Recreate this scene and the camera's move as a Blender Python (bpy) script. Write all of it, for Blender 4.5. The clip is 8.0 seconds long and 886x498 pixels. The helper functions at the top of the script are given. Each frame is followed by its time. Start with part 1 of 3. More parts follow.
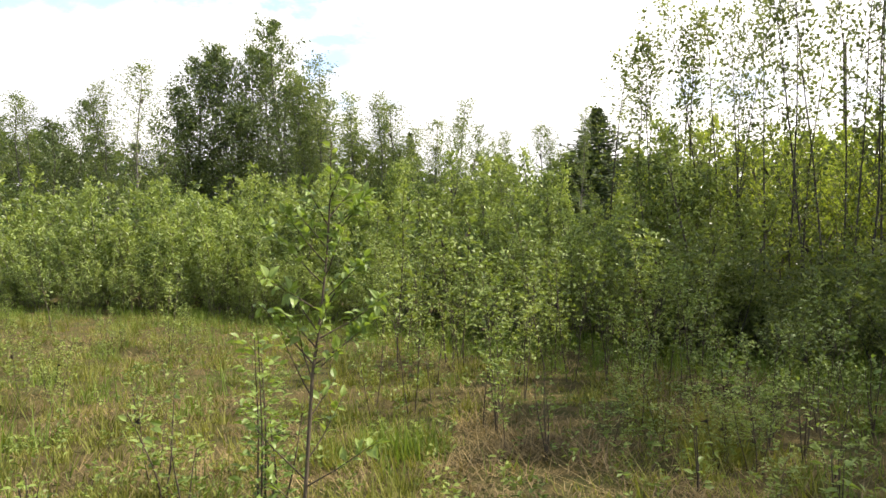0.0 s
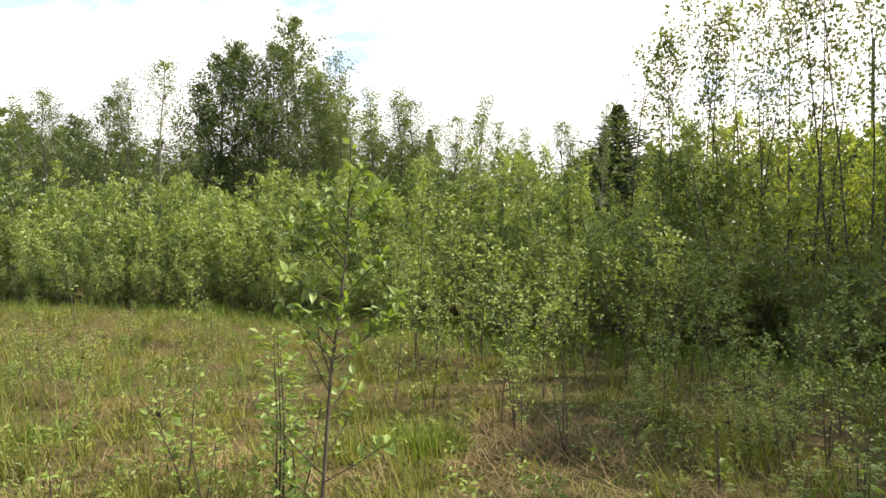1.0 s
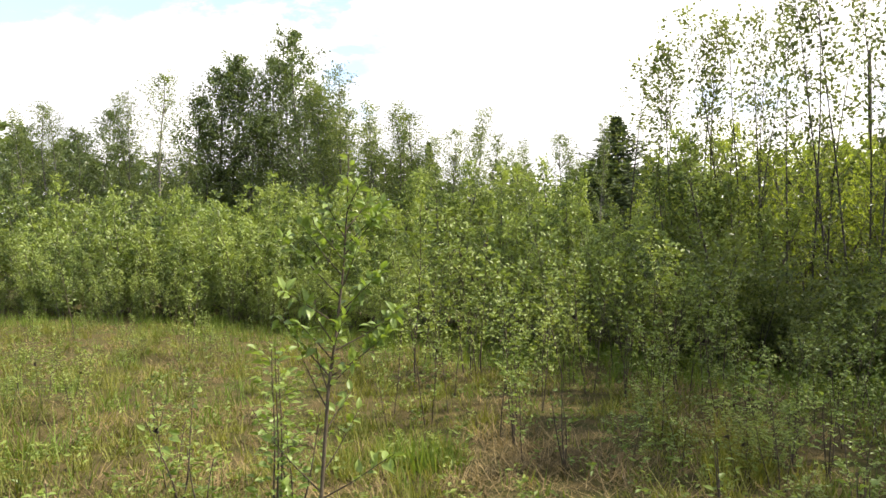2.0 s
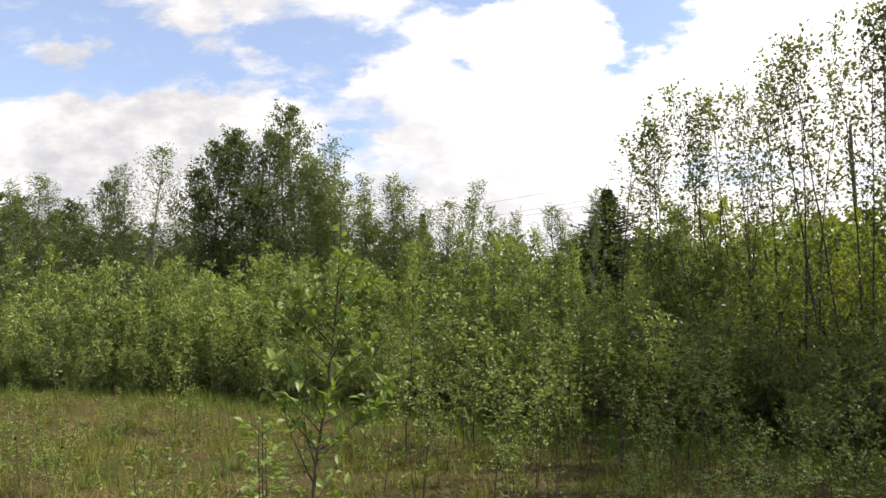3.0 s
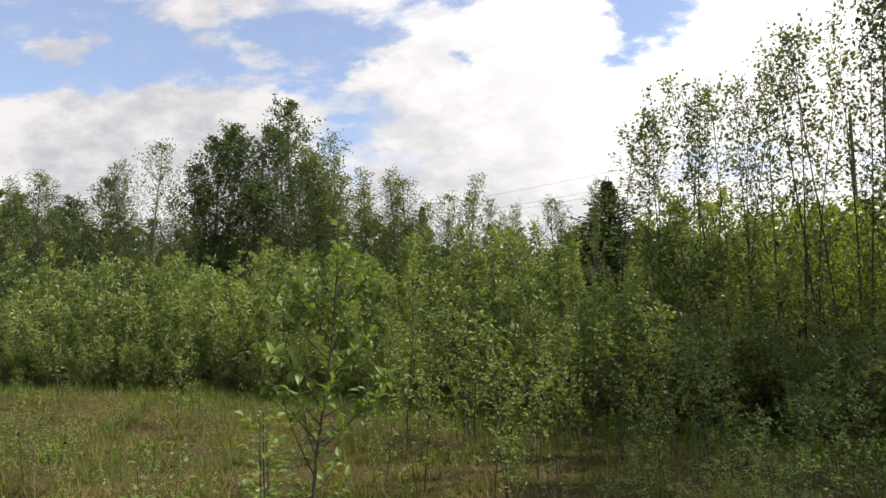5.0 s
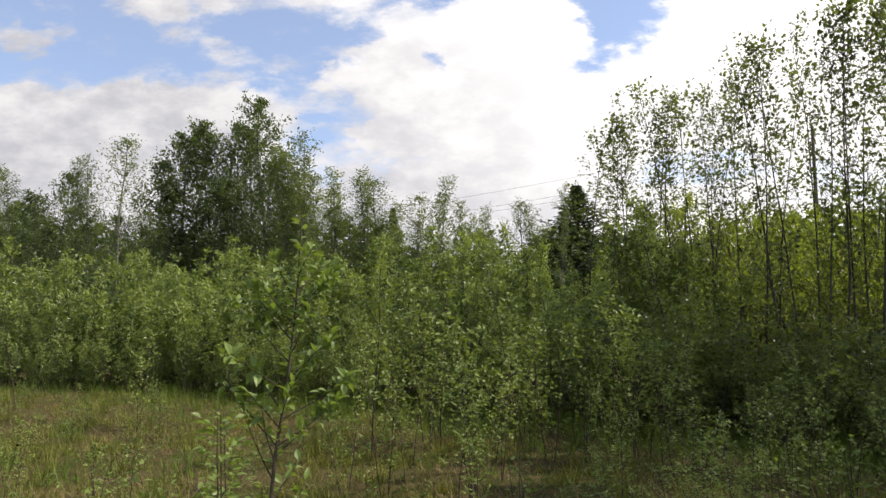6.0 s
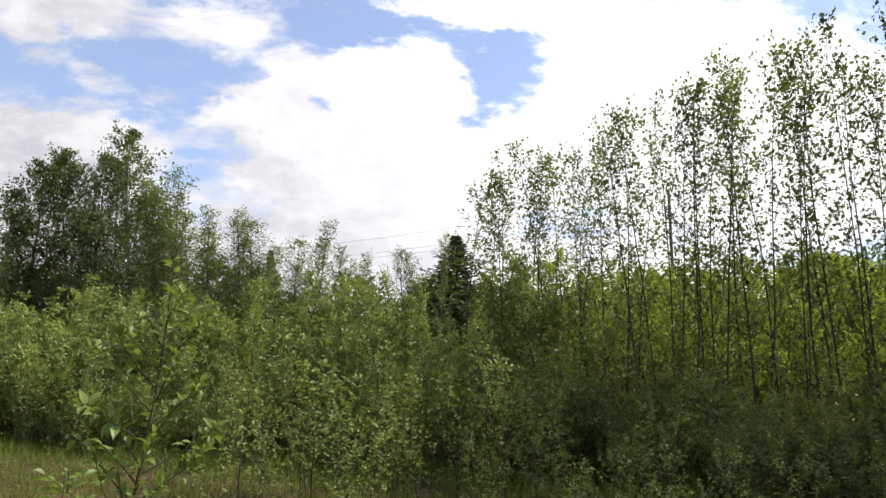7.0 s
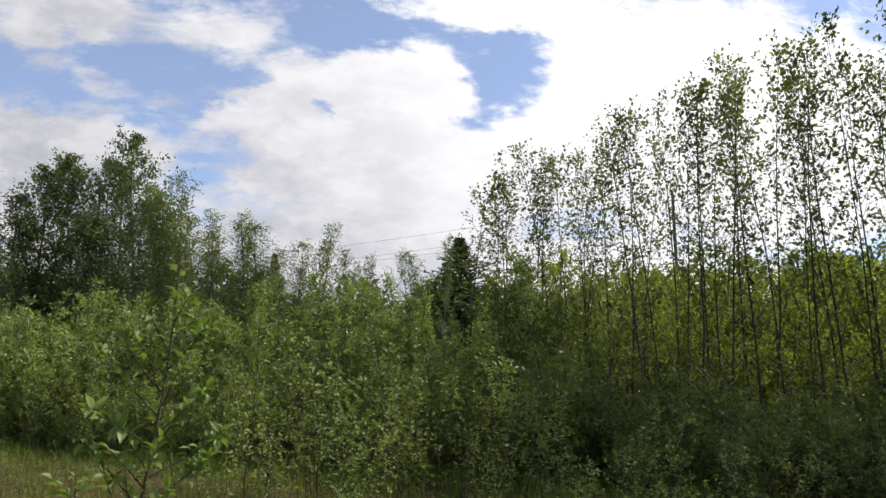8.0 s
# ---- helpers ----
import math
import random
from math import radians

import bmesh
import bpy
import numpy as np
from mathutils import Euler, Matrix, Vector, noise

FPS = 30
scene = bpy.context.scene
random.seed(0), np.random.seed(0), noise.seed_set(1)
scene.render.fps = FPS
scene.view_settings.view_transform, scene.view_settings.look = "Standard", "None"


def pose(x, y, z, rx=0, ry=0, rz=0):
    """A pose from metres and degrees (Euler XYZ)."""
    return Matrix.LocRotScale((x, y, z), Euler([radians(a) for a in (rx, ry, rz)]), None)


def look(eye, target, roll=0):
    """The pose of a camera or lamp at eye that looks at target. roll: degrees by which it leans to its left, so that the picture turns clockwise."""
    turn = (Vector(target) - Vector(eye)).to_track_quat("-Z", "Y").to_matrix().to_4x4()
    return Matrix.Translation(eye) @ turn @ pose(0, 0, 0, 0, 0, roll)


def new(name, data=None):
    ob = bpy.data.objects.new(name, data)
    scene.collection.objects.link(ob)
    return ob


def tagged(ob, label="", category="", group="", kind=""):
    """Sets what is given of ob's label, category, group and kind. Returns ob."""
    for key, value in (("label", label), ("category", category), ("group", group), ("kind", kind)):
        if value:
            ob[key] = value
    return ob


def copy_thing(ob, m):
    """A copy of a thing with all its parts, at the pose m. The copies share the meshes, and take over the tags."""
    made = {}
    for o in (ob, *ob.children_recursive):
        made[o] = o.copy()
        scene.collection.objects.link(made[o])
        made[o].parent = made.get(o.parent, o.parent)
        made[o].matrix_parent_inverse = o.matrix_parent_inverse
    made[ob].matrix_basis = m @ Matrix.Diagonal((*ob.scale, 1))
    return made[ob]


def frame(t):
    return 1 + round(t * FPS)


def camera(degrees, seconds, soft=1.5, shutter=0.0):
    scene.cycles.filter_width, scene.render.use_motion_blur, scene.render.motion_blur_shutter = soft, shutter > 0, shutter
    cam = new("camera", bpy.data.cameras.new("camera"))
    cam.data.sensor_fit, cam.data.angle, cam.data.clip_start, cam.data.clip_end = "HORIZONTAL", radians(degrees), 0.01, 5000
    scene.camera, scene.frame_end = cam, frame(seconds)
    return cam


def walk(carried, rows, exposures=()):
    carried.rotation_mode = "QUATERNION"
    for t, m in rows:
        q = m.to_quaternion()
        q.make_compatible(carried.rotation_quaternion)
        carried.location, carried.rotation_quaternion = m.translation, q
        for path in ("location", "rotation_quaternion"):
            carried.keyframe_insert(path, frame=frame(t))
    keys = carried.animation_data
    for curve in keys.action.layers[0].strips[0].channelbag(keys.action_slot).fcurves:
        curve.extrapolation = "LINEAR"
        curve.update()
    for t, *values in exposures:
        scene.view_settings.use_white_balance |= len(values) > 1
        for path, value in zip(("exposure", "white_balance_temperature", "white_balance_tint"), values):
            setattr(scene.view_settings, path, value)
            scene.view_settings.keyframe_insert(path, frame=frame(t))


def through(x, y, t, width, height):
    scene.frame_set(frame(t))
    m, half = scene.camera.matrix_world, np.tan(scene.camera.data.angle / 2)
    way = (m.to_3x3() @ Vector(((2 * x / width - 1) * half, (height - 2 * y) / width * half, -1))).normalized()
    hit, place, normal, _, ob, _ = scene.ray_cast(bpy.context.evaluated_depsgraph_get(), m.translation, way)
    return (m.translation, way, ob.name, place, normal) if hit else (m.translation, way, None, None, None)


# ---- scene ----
cam = camera(67.5, 8.0, soft=1.5)
PATH = [
    (0, (-0.000, 0.000, 1.550), (0.000, 2.000, 1.550), -0.00),
    (0.5, (0.004, 0.011, 1.547), (-0.049, 2.011, 1.549), 0.18),
    (1, (-0.001, 0.015, 1.551), (-0.058, 2.014, 1.541), 0.39),
    (1.2, (0.002, 0.009, 1.554), (-0.047, 2.008, 1.545), 0.40),
    (2.3, (0.011, 0.008, 1.571), (-0.046, 2.006, 1.651), 0.19),
    (2.4, (0.012, 0.007, 1.563), (-0.041, 1.995, 1.778), 0.27),
    (2.5, (0.013, 0.007, 1.562), (-0.040, 1.991, 1.809), 0.29),
    (3, (0.023, -0.009, 1.568), (-0.014, 1.976, 1.806), 0.26),
    (3.5, (0.023, -0.003, 1.565), (-0.026, 1.982, 1.801), -0.02),
    (4, (0.028, -0.016, 1.565), (-0.012, 1.971, 1.791), -0.24),
    (4.5, (0.032, -0.022, 1.567), (-0.007, 1.965, 1.785), -0.25),
    (5.8, (0.058, -0.012, 1.561), (0.032, 1.976, 1.779), 0.13),
    (6, (0.068, 0.005, 1.564), (0.118, 1.992, 1.787), 0.24),
    (6.1, (0.073, 0.003, 1.565), (0.174, 1.987, 1.792), 0.29),
    (6.2, (0.081, -0.002, 1.567), (0.268, 1.975, 1.807), 0.36),
    (6.3, (0.091, -0.007, 1.569), (0.388, 1.954, 1.828), 0.45),
    (6.4, (0.099, -0.011, 1.571), (0.475, 1.934, 1.848), 0.51),
    (6.5, (0.101, -0.012, 1.572), (0.508, 1.923, 1.870), 0.54),
    (7, (0.062, -0.044, 1.572), (0.465, 1.881, 1.937), 0.73),
    (7.5, (0.053, -0.052, 1.572), (0.453, 1.872, 1.940), 0.41),
    (8, (0.057, -0.046, 1.573), (0.449, 1.880, 1.944), 0.40),
]
walk(cam, [(t, look(eye, aim, roll)) for t, eye, aim, roll in PATH],
     exposures=[(0.0, 1.20, 6950, 11), (2.3, 1.25, 6950, 11), (2.5, 1.17, 6900, 11), (3.0, 0.58, 6800, 12), (3.5, 0.38, 6750, 12),
                (4.5, 0.34, 6730, 12), (5.8, 0.33, 6690, 12), (6.2, 0.32, 6660, 13), (6.5, 0.50, 6620, 13), (6.7, 0.60, 6580, 13), (7.0, 0.42, 6520, 13), (8.0, 0.10, 6400, 13)])

# ---- light: a bright sky with broken clouds, the sun high on the right ----
SUN_AZIMUTH, SUN_HEIGHT = radians(87), radians(48)
TO_SUN = Vector((math.sin(SUN_AZIMUTH) * math.cos(SUN_HEIGHT), math.cos(SUN_AZIMUTH) * math.cos(SUN_HEIGHT), math.sin(SUN_HEIGHT)))
lamp = bpy.data.lights.new("sun", "SUN")
lamp.energy, lamp.angle, lamp.color = 5.0, radians(0.8), (1.0, 0.95, 0.86)
new("sun", lamp).matrix_world = look(TO_SUN * 60, (0, 0, 0))


class Nodes:
    """Short ways to lay out a node tree."""

    def __init__(self, tree):
        self.tree = tree

    def add(self, kind):
        return self.tree.nodes.new(kind)

    def vector(self, operation, a, b=(0, 0, 0)):
        node = self.add("ShaderNodeVectorMath")
        node.operation = operation
        self.feed(node.inputs[0], a), self.feed(node.inputs[1], b)
        return node.outputs["Value" if operation in ("LENGTH", "DOT_PRODUCT") else "Vector"]

    def feed(self, socket, value):
        if isinstance(value, bpy.types.NodeSocket):
            self.tree.links.new(value, socket)
        else:
            socket.default_value = value

    def math(self, operation, a, b=0.0, c=0.0, clamp=False):
        node = self.add("ShaderNodeMath")
        node.operation, node.use_clamp = operation, clamp
        for socket, value in zip(node.inputs, (a, b, c)):
            self.feed(socket, value)
        return node.outputs[0]

    def mix(self, factor, a, b, blend="MIX"):
        node = self.add("ShaderNodeMix")
        node.data_type, node.blend_type = "RGBA", blend
        self.feed(node.inputs[0], factor)
        self.feed(node.inputs[6], a)
        self.feed(node.inputs[7], b)
        return node.outputs[2]

    def noise(self, vector, scale, detail=4.0, rough=0.55, warp=0.0):
        node = self.add("ShaderNodeTexNoise")
        self.feed(node.inputs["Vector"], vector)
        self.feed(node.inputs["Scale"], scale)
        self.feed(node.inputs["Detail"], detail)
        self.feed(node.inputs["Roughness"], rough)
        self.feed(node.inputs["Distortion"], warp)
        return node.outputs["Fac"]

    def ramp(self, factor, *stops):
        node = self.add("ShaderNodeValToRGB")
        while len(node.color_ramp.elements) < len(stops):
            node.color_ramp.elements.new(0.5)
        for element, (place, colour) in zip(node.color_ramp.elements, stops):
            element.position, element.color = place, (*colour, 1)
        self.feed(node.inputs[0], factor)
        return node.outputs[0]

    def smooth(self, value, low, high, out0=0.0, out1=1.0):
        node = self.add("ShaderNodeMapRange")
        node.interpolation_type = "SMOOTHSTEP"
        for socket, v in zip(node.inputs, (value, low, high, out0, out1)):
            self.feed(socket, v)
        return node.outputs[0]


def make_sky():
    world = bpy.data.worlds.new("sky")
    scene.world = world
    world.use_nodes = True
    world.node_tree.nodes.clear()
    n = Nodes(world.node_tree)
    air = n.add("ShaderNodeTexSky")
    air.sky_type, air.sun_disc, air.sun_elevation, air.sun_rotation = "NISHITA", False, SUN_HEIGHT, SUN_AZIMUTH
    air.air_density, air.dust_density, air.ozone_density = 1.0, 0.6, 1.5
    way = n.add("ShaderNodeTexCoord").outputs["Generated"]
    split = n.add("ShaderNodeSeparateXYZ")
    n.feed(split.inputs[0], way)
    ahead = n.math("MAXIMUM", split.outputs[1], 0.15)
    u, v = n.math("DIVIDE", split.outputs[0], ahead), n.math("DIVIDE", split.outputs[2], ahead)
    # ragged edges: the plane of the clouds is pushed about by noise
    flat = n.add("ShaderNodeCombineXYZ")
    n.feed(flat.inputs[0], u), n.feed(flat.inputs[1], n.math("MULTIPLY", v, 1.7))
    streak = n.add("ShaderNodeMapping")
    n.feed(streak.inputs[0], flat.outputs[0]), n.feed(streak.inputs["Rotation"], (0, 0, -0.45)), n.feed(streak.inputs["Scale"], (0.85, 1.2, 1))
    push_u, push_v = n.noise(flat.outputs[0], 8.5, 10, 0.6), n.noise(flat.outputs[0], 10.3, 10, 0.6)
    place = n.add("ShaderNodeCombineXYZ")
    n.feed(place.inputs[0], n.math("ADD", u, n.math("MULTIPLY_ADD", push_u, 0.16, -0.08)))
    n.feed(place.inputs[1], n.math("ADD", v, n.math("MULTIPLY_ADD", push_v, 0.12, -0.06)))
    # clouds and gaps between them: place, size, thickness
    clouds = [(-0.378, 0.314, 0.19, 0.061, 1.8), (-0.544, 0.282, 0.21, 0.073, 1.8), (-0.392, 0.524, 0.14, 0.047, 1.3), (-0.381, 0.447, 0.04, 0.023, 0.75), (-0.305,
              0.418, 0.047, 0.023, 0.75), (-0.229, 0.403, 0.027, 0.01, 0.4), (-0.144, 0.529, 0.096, 0.05, 1.1), (-0.081, 0.476, 0.064, 0.015, 0.4), (0.034, 0.413,
              0.12, 0.075, 1.5), (0.137, 0.461, 0.099, 0.072, 1.5), (0.207, 0.458, 0.056, 0.052, 1.2), (-0.068, 0.395, 0.07, 0.038, 1.1), (-0.154, 0.373, 0.047,
              0.016, 0.8), (0.081, 0.323, 0.25, 0.062, 1.5), (0.299, 0.487, 0.11, 0.074, -1.3), (0.217, 0.413, 0.057, 0.016, -0.7), (0.03, 0.54, 0.091, 0.026,
              -0.7), (0.355, 0.55, 0.062, 0.038, -0.5), (0.265, 0.616, 0.19, 0.038, 1.3), (0.455, 0.609, 0.067, 0.04, 0.8), (0.759, 0.447, 0.49, 0.21, 2.4), (0.472,
              0.367, 0.17, 0.086, 1.7), (-0.118, 0.322, 0.052, 0.025, -0.9), (-0.186, 0.309, 0.035, 0.012, -0.5), (0.002, 0.401, 0.024, 0.028, -1.1), (0.058, 0.246,
              0.16, 0.013, -0.6), (0.007, 0.218, 0.056, 0.014, 0.9), (0.146, 0.191, 0.51, 0.038, 1.1), (-0.104, 0.291, 0.033, 0.01, 0.8), (-0.611, 0.444, 0.057,
              0.024, 0.95), (-0.678, 0.297, 0.11, 0.055, 1.3), (-.60, .18, .40, .07, 1.2),
              (0.092, 0.269, 0.28, 0.078, 1.4), (-0.399, 0.247, 0.17, 0.083, 1.6), (-0.55, 0.237, 0.23, 0.091, 1.5), (-0.181, 0.292, 0.062, 0.036, -0.8), (0, .07, 2.2, .11, 1.6)]
    # ahead the clouds are as listed; elsewhere they are scattered at random
    beyond = n.math("MAXIMUM", n.smooth(n.math("ABSOLUTE", u), 0.9, 1.5), n.smooth(v, 0.72, 1.0))
    total = n.math("MULTIPLY", beyond, n.math("MULTIPLY_ADD", n.noise(way, 2.6, 6, 0.6), 3.4, -1.35))
    for cu, cv, ru, rv, weight in clouds:
        reach = n.vector("LENGTH", n.vector("DIVIDE", n.vector("SUBTRACT", place.outputs[0], (cu, cv, 0)), (ru, rv, 1)))
        total = n.math("ADD", total, n.smooth(reach, 1.5, 0.3, 0.0, weight))
    wisps = n.math("MULTIPLY_ADD", n.noise(streak.outputs[0], 11.0, 12, 0.68, 0.3), 2.6, -1.3)
    cover = n.smooth(n.math("ADD", total, wisps), 0.0, 1.15)
    # thick parts are grey below, thin and sunlit ones white; the veil brightens round the sun
    grey = n.smooth(n.noise(flat.outputs[0], 6.0, 9, 0.62), 0.37, 0.63)
    white = n.mix(grey, (5.4, 5.55, 6.0, 1), (8.3, 8.3, 8.4, 1))
    glow = n.smooth(n.vector("DOT_PRODUCT", way, tuple(TO_SUN)), 0.0, 0.8)
    white = n.mix(glow, white, (13.5, 13.4, 13.2, 1))
    blue = n.mix(0.20, n.mix(1.0, air.outputs[0], (1.72, 1.78, 1.94, 1), "MULTIPLY"), (7.7, 8.1, 8.6, 1))
    colour = n.mix(cover, blue, white)
    back = n.add("ShaderNodeBackground")
    n.feed(back.inputs["Color"], colour), n.feed(back.inputs["Strength"], 0.086)
    n.feed(n.add("ShaderNodeOutputWorld").inputs[0], back.outputs[0])


make_sky()


# ---- materials ----
def material(name):
    mat = bpy.data.materials.new(name)
    mat.use_nodes = True
    mat.node_tree.nodes.clear()
    n = Nodes(mat.node_tree)
    return mat, n, n.add("ShaderNodeOutputMaterial")


def leaf_material(name, dark, mid, light, through=0.45, rough=0.42, gloss=0.35):
    """A thin green blade: every leaf its own green, light shining through it."""
    mat, n, out = material(name)
    geo, info = n.add("ShaderNodeNewGeometry"), n.add("ShaderNodeObjectInfo")
    pick = n.math("MULTIPLY_ADD", info.outputs["Random"], 0.3, n.math("MULTIPLY", geo.outputs["Random Per Island"], 0.7))
    colour = n.ramp(pick, (0.0, dark), (0.5, mid), (1.0, light))
    blotch = n.noise(geo.outputs["Position"], 1.3, 3)
    colour = n.mix(n.smooth(blotch, 0.35, 0.7, 0.0, 0.55), colour, (light[0] * 1.05, light[1], light[2] * 0.8, 1))
    fine = n.noise(geo.outputs["Position"], 160, 2)
    colour = n.mix(n.smooth(fine, 0.3, 0.75, 0.0, 0.35), colour, (dark[0] * 0.8, dark[1] * 0.8, dark[2] * 0.8, 1))
    skin = n.add("ShaderNodeBsdfPrincipled")
    n.feed(skin.inputs["Base Color"], colour), n.feed(skin.inputs["Roughness"], rough)
    n.feed(skin.inputs["Specular IOR Level"], gloss)
    shine = n.add("ShaderNodeBsdfTranslucent")
    n.feed(shine.inputs[0], n.mix(1.0, colour, (1.10, 1.12, 0.50, 1), "MULTIPLY"))
    both = n.add("ShaderNodeMixShader")
    n.feed(both.inputs[0], through), n.feed(both.inputs[1], skin.outputs[0]), n.feed(both.inputs[2], shine.outputs[0])
    n.feed(out.inputs[0], both.outputs[0])
    return mat


def bark_material(name, base, patch, scale=14.0, spots=None):
    mat, n, out = material(name)
    tex = n.add("ShaderNodeTexCoord").outputs["Object"]
    stretch = n.add("ShaderNodeMapping")
    n.feed(stretch.inputs[0], tex), n.feed(stretch.inputs["Scale"], (1, 1, 0.25))
    coarse, fine = n.noise(stretch.outputs[0], scale, 5), n.noise(stretch.outputs[0], scale * 7, 3)
    colour = n.mix(n.smooth(coarse, 0.35, 0.65), (*base, 1), (*patch, 1))
    colour = n.mix(n.smooth(fine, 0.5, 0.75, 0.0, 0.6), colour, (base[0] * 0.45, base[1] * 0.45, base[2] * 0.45, 1))
    if spots:
        bands = n.add("ShaderNodeMapping")
        n.feed(bands.inputs[0], tex), n.feed(bands.inputs["Scale"], (1, 1, 5))
        colour = n.mix(n.smooth(n.noise(bands.outputs[0], 3.0, 4), 0.56, 0.62), colour, (*spots, 1))
    skin = n.add("ShaderNodeBsdfPrincipled")
    n.feed(skin.inputs["Base Color"], colour), n.feed(skin.inputs["Roughness"], 0.85), n.feed(skin.inputs["Specular IOR Level"], 0.2)
    bump = n.add("ShaderNodeBump")
    n.feed(bump.inputs["Strength"], 0.5), n.feed(bump.inputs["Distance"], 0.01), n.feed(bump.inputs["Height"], fine)
    n.feed(skin.inputs["Normal"], bump.outputs[0])
    n.feed(out.inputs[0], skin.outputs[0])
    return mat


def ground_material():
    """Moss, soil and matted dead grass."""
    mat, n, out = material("meadow_soil")
    where = n.add("ShaderNodeNewGeometry").outputs["Position"]
    big, small, grit = n.noise(where, 0.55, 5), n.noise(where, 5.0, 5), n.noise(where, 45, 4)
    colour = n.ramp(big, (0.3, (0.040, 0.048, 0.013)), (0.5, (0.060, 0.058, 0.018)), (0.7, (0.085, 0.058, 0.028)))
    colour = n.mix(n.smooth(small, 0.42, 0.66), colour, (0.095, 0.072, 0.030, 1))
    colour = n.mix(n.smooth(grit, 0.45, 0.7, 0.0, 0.7), colour, (0.055, 0.045, 0.025, 1))
    skin = n.add("ShaderNodeBsdfPrincipled")
    n.feed(skin.inputs["Base Color"], colour), n.feed(skin.inputs["Roughness"], 1.0), n.feed(skin.inputs["Specular IOR Level"], 0.05)
    bump = n.add("ShaderNodeBump")
    n.feed(bump.inputs["Strength"], 0.8), n.feed(bump.inputs["Distance"], 0.04)
    n.feed(bump.inputs["Height"], n.math("ADD", grit, small))
    n.feed(skin.inputs["Normal"], bump.outputs[0])
    n.feed(out.inputs[0], skin.outputs[0])
    return mat


def plain_material(name, colour, rough):
    mat, n, out = material(name)
    where = n.add("ShaderNodeNewGeometry").outputs["Position"]
    skin = n.add("ShaderNodeBsdfPrincipled")
    n.feed(skin.inputs["Base Color"], n.mix(n.noise(where, 6.0, 3), (*colour, 1), (colour[0] * 0.6, colour[1] * 0.6, colour[2] * 0.6, 1)))
    n.feed(skin.inputs["Roughness"], rough)
    n.feed(out.inputs[0], skin.outputs[0])
    return mat


LEAF_WILLOW = leaf_material("willow_leaf", (0.036, 0.056, 0.016), (0.124, 0.176, 0.042), (0.40, 0.48, 0.15), 0.42, 0.42, 0.5)
LEAF_ASPEN = leaf_material("aspen_leaf", (0.066, 0.100, 0.018), (0.130, 0.180, 0.036), (0.30, 0.36, 0.11), 0.36, 0.50, 0.3)
LEAF_BROAD = leaf_material("broad_leaf", (0.072, 0.118, 0.024), (0.19, 0.265, 0.060), (0.31, 0.39, 0.11), 0.45, 0.46, 0.4)
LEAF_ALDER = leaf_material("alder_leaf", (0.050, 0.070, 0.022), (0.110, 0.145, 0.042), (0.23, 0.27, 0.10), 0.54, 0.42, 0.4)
LEAF_BIRCH = leaf_material("birch_leaf", (0.036, 0.060, 0.022), (0.078, 0.112, 0.040), (0.19, 0.24, 0.090), 0.42, 0.4, 0.5)
LEAF_YOUNG = leaf_material("young_birch_leaf", (0.045, 0.070, 0.024), (0.105, 0.148, 0.048), (0.27, 0.32, 0.11), 0.42, 0.44, 0.4)
# sun shining through from behind is put into this brighter yellow-green
LEAF_BACKLIT = leaf_material("sunlit_leaf", (0.055, 0.085, 0.018), (0.175, 0.232, 0.042), (0.40, 0.46, 0.11), 0.62, 0.46, 0.35)
NEEDLES = leaf_material("spruce_needles", (0.028, 0.046, 0.018), (0.048, 0.076, 0.028), (0.080, 0.112, 0.042), 0.25, 0.6)
GRASS = leaf_material("green_grass", (0.052, 0.060, 0.014), (0.132, 0.148, 0.030), (0.29, 0.285, 0.085), 0.42, 0.6, 0.12)
LUSH = leaf_material("lush_grass", (0.055, 0.095, 0.016), (0.105, 0.165, 0.028), (0.20, 0.26, 0.06), 0.45, 0.55, 0.15)
STRAW = leaf_material("dry_grass", (0.095, 0.068, 0.034), (0.155, 0.115, 0.058), (0.36, 0.28, 0.16), 0.25, 0.8, 0.1)
BARK_GREY = bark_material("willow_bark", (0.085, 0.070, 0.050), (0.13, 0.115, 0.085))
BARK_BROWN = bark_material("sapling_bark", (0.048, 0.036, 0.023), (0.090, 0.070, 0.045), 22)
BARK_ALDER = bark_material("alder_bark", (0.040, 0.034, 0.027), (0.070, 0.062, 0.050))
BARK_BIRCH = bark_material("birch_bark", (0.17, 0.155, 0.13), (0.10, 0.092, 0.078), 8, (0.05, 0.045, 0.04))
SOIL = ground_material()
CABLE = plain_material("cable_metal", (0.22, 0.22, 0.23), 0.5)


# ---- mesh helpers ----
def quads(name, verts, faces, mat, smooth=False):
    """A mesh out of two arrays, all faces four-sided."""
    verts, faces = np.asarray(verts, np.float32), np.asarray(faces, np.int32)
    me = bpy.data.meshes.new(name)
    me.vertices.add(len(verts)), me.vertices.foreach_set("co", verts.ravel())
    me.loops.add(faces.size), me.loops.foreach_set("vertex_index", faces.ravel())
    me.polygons.add(len(faces)), me.polygons.foreach_set("loop_start", np.arange(len(faces), dtype=np.int32) * 4)
    me.polygons.foreach_set("use_smooth", np.full(len(faces), smooth))
    me.update(calc_edges=True)
    me.materials.append(mat)
    return me


def part(name, me, parent, label=""):
    ob = new(name, me)
    ob.parent = parent
    return tagged(ob, label)


def unit(a):
    return a / np.maximum(np.linalg.norm(a, axis=-1, keepdims=True), 1e-9)


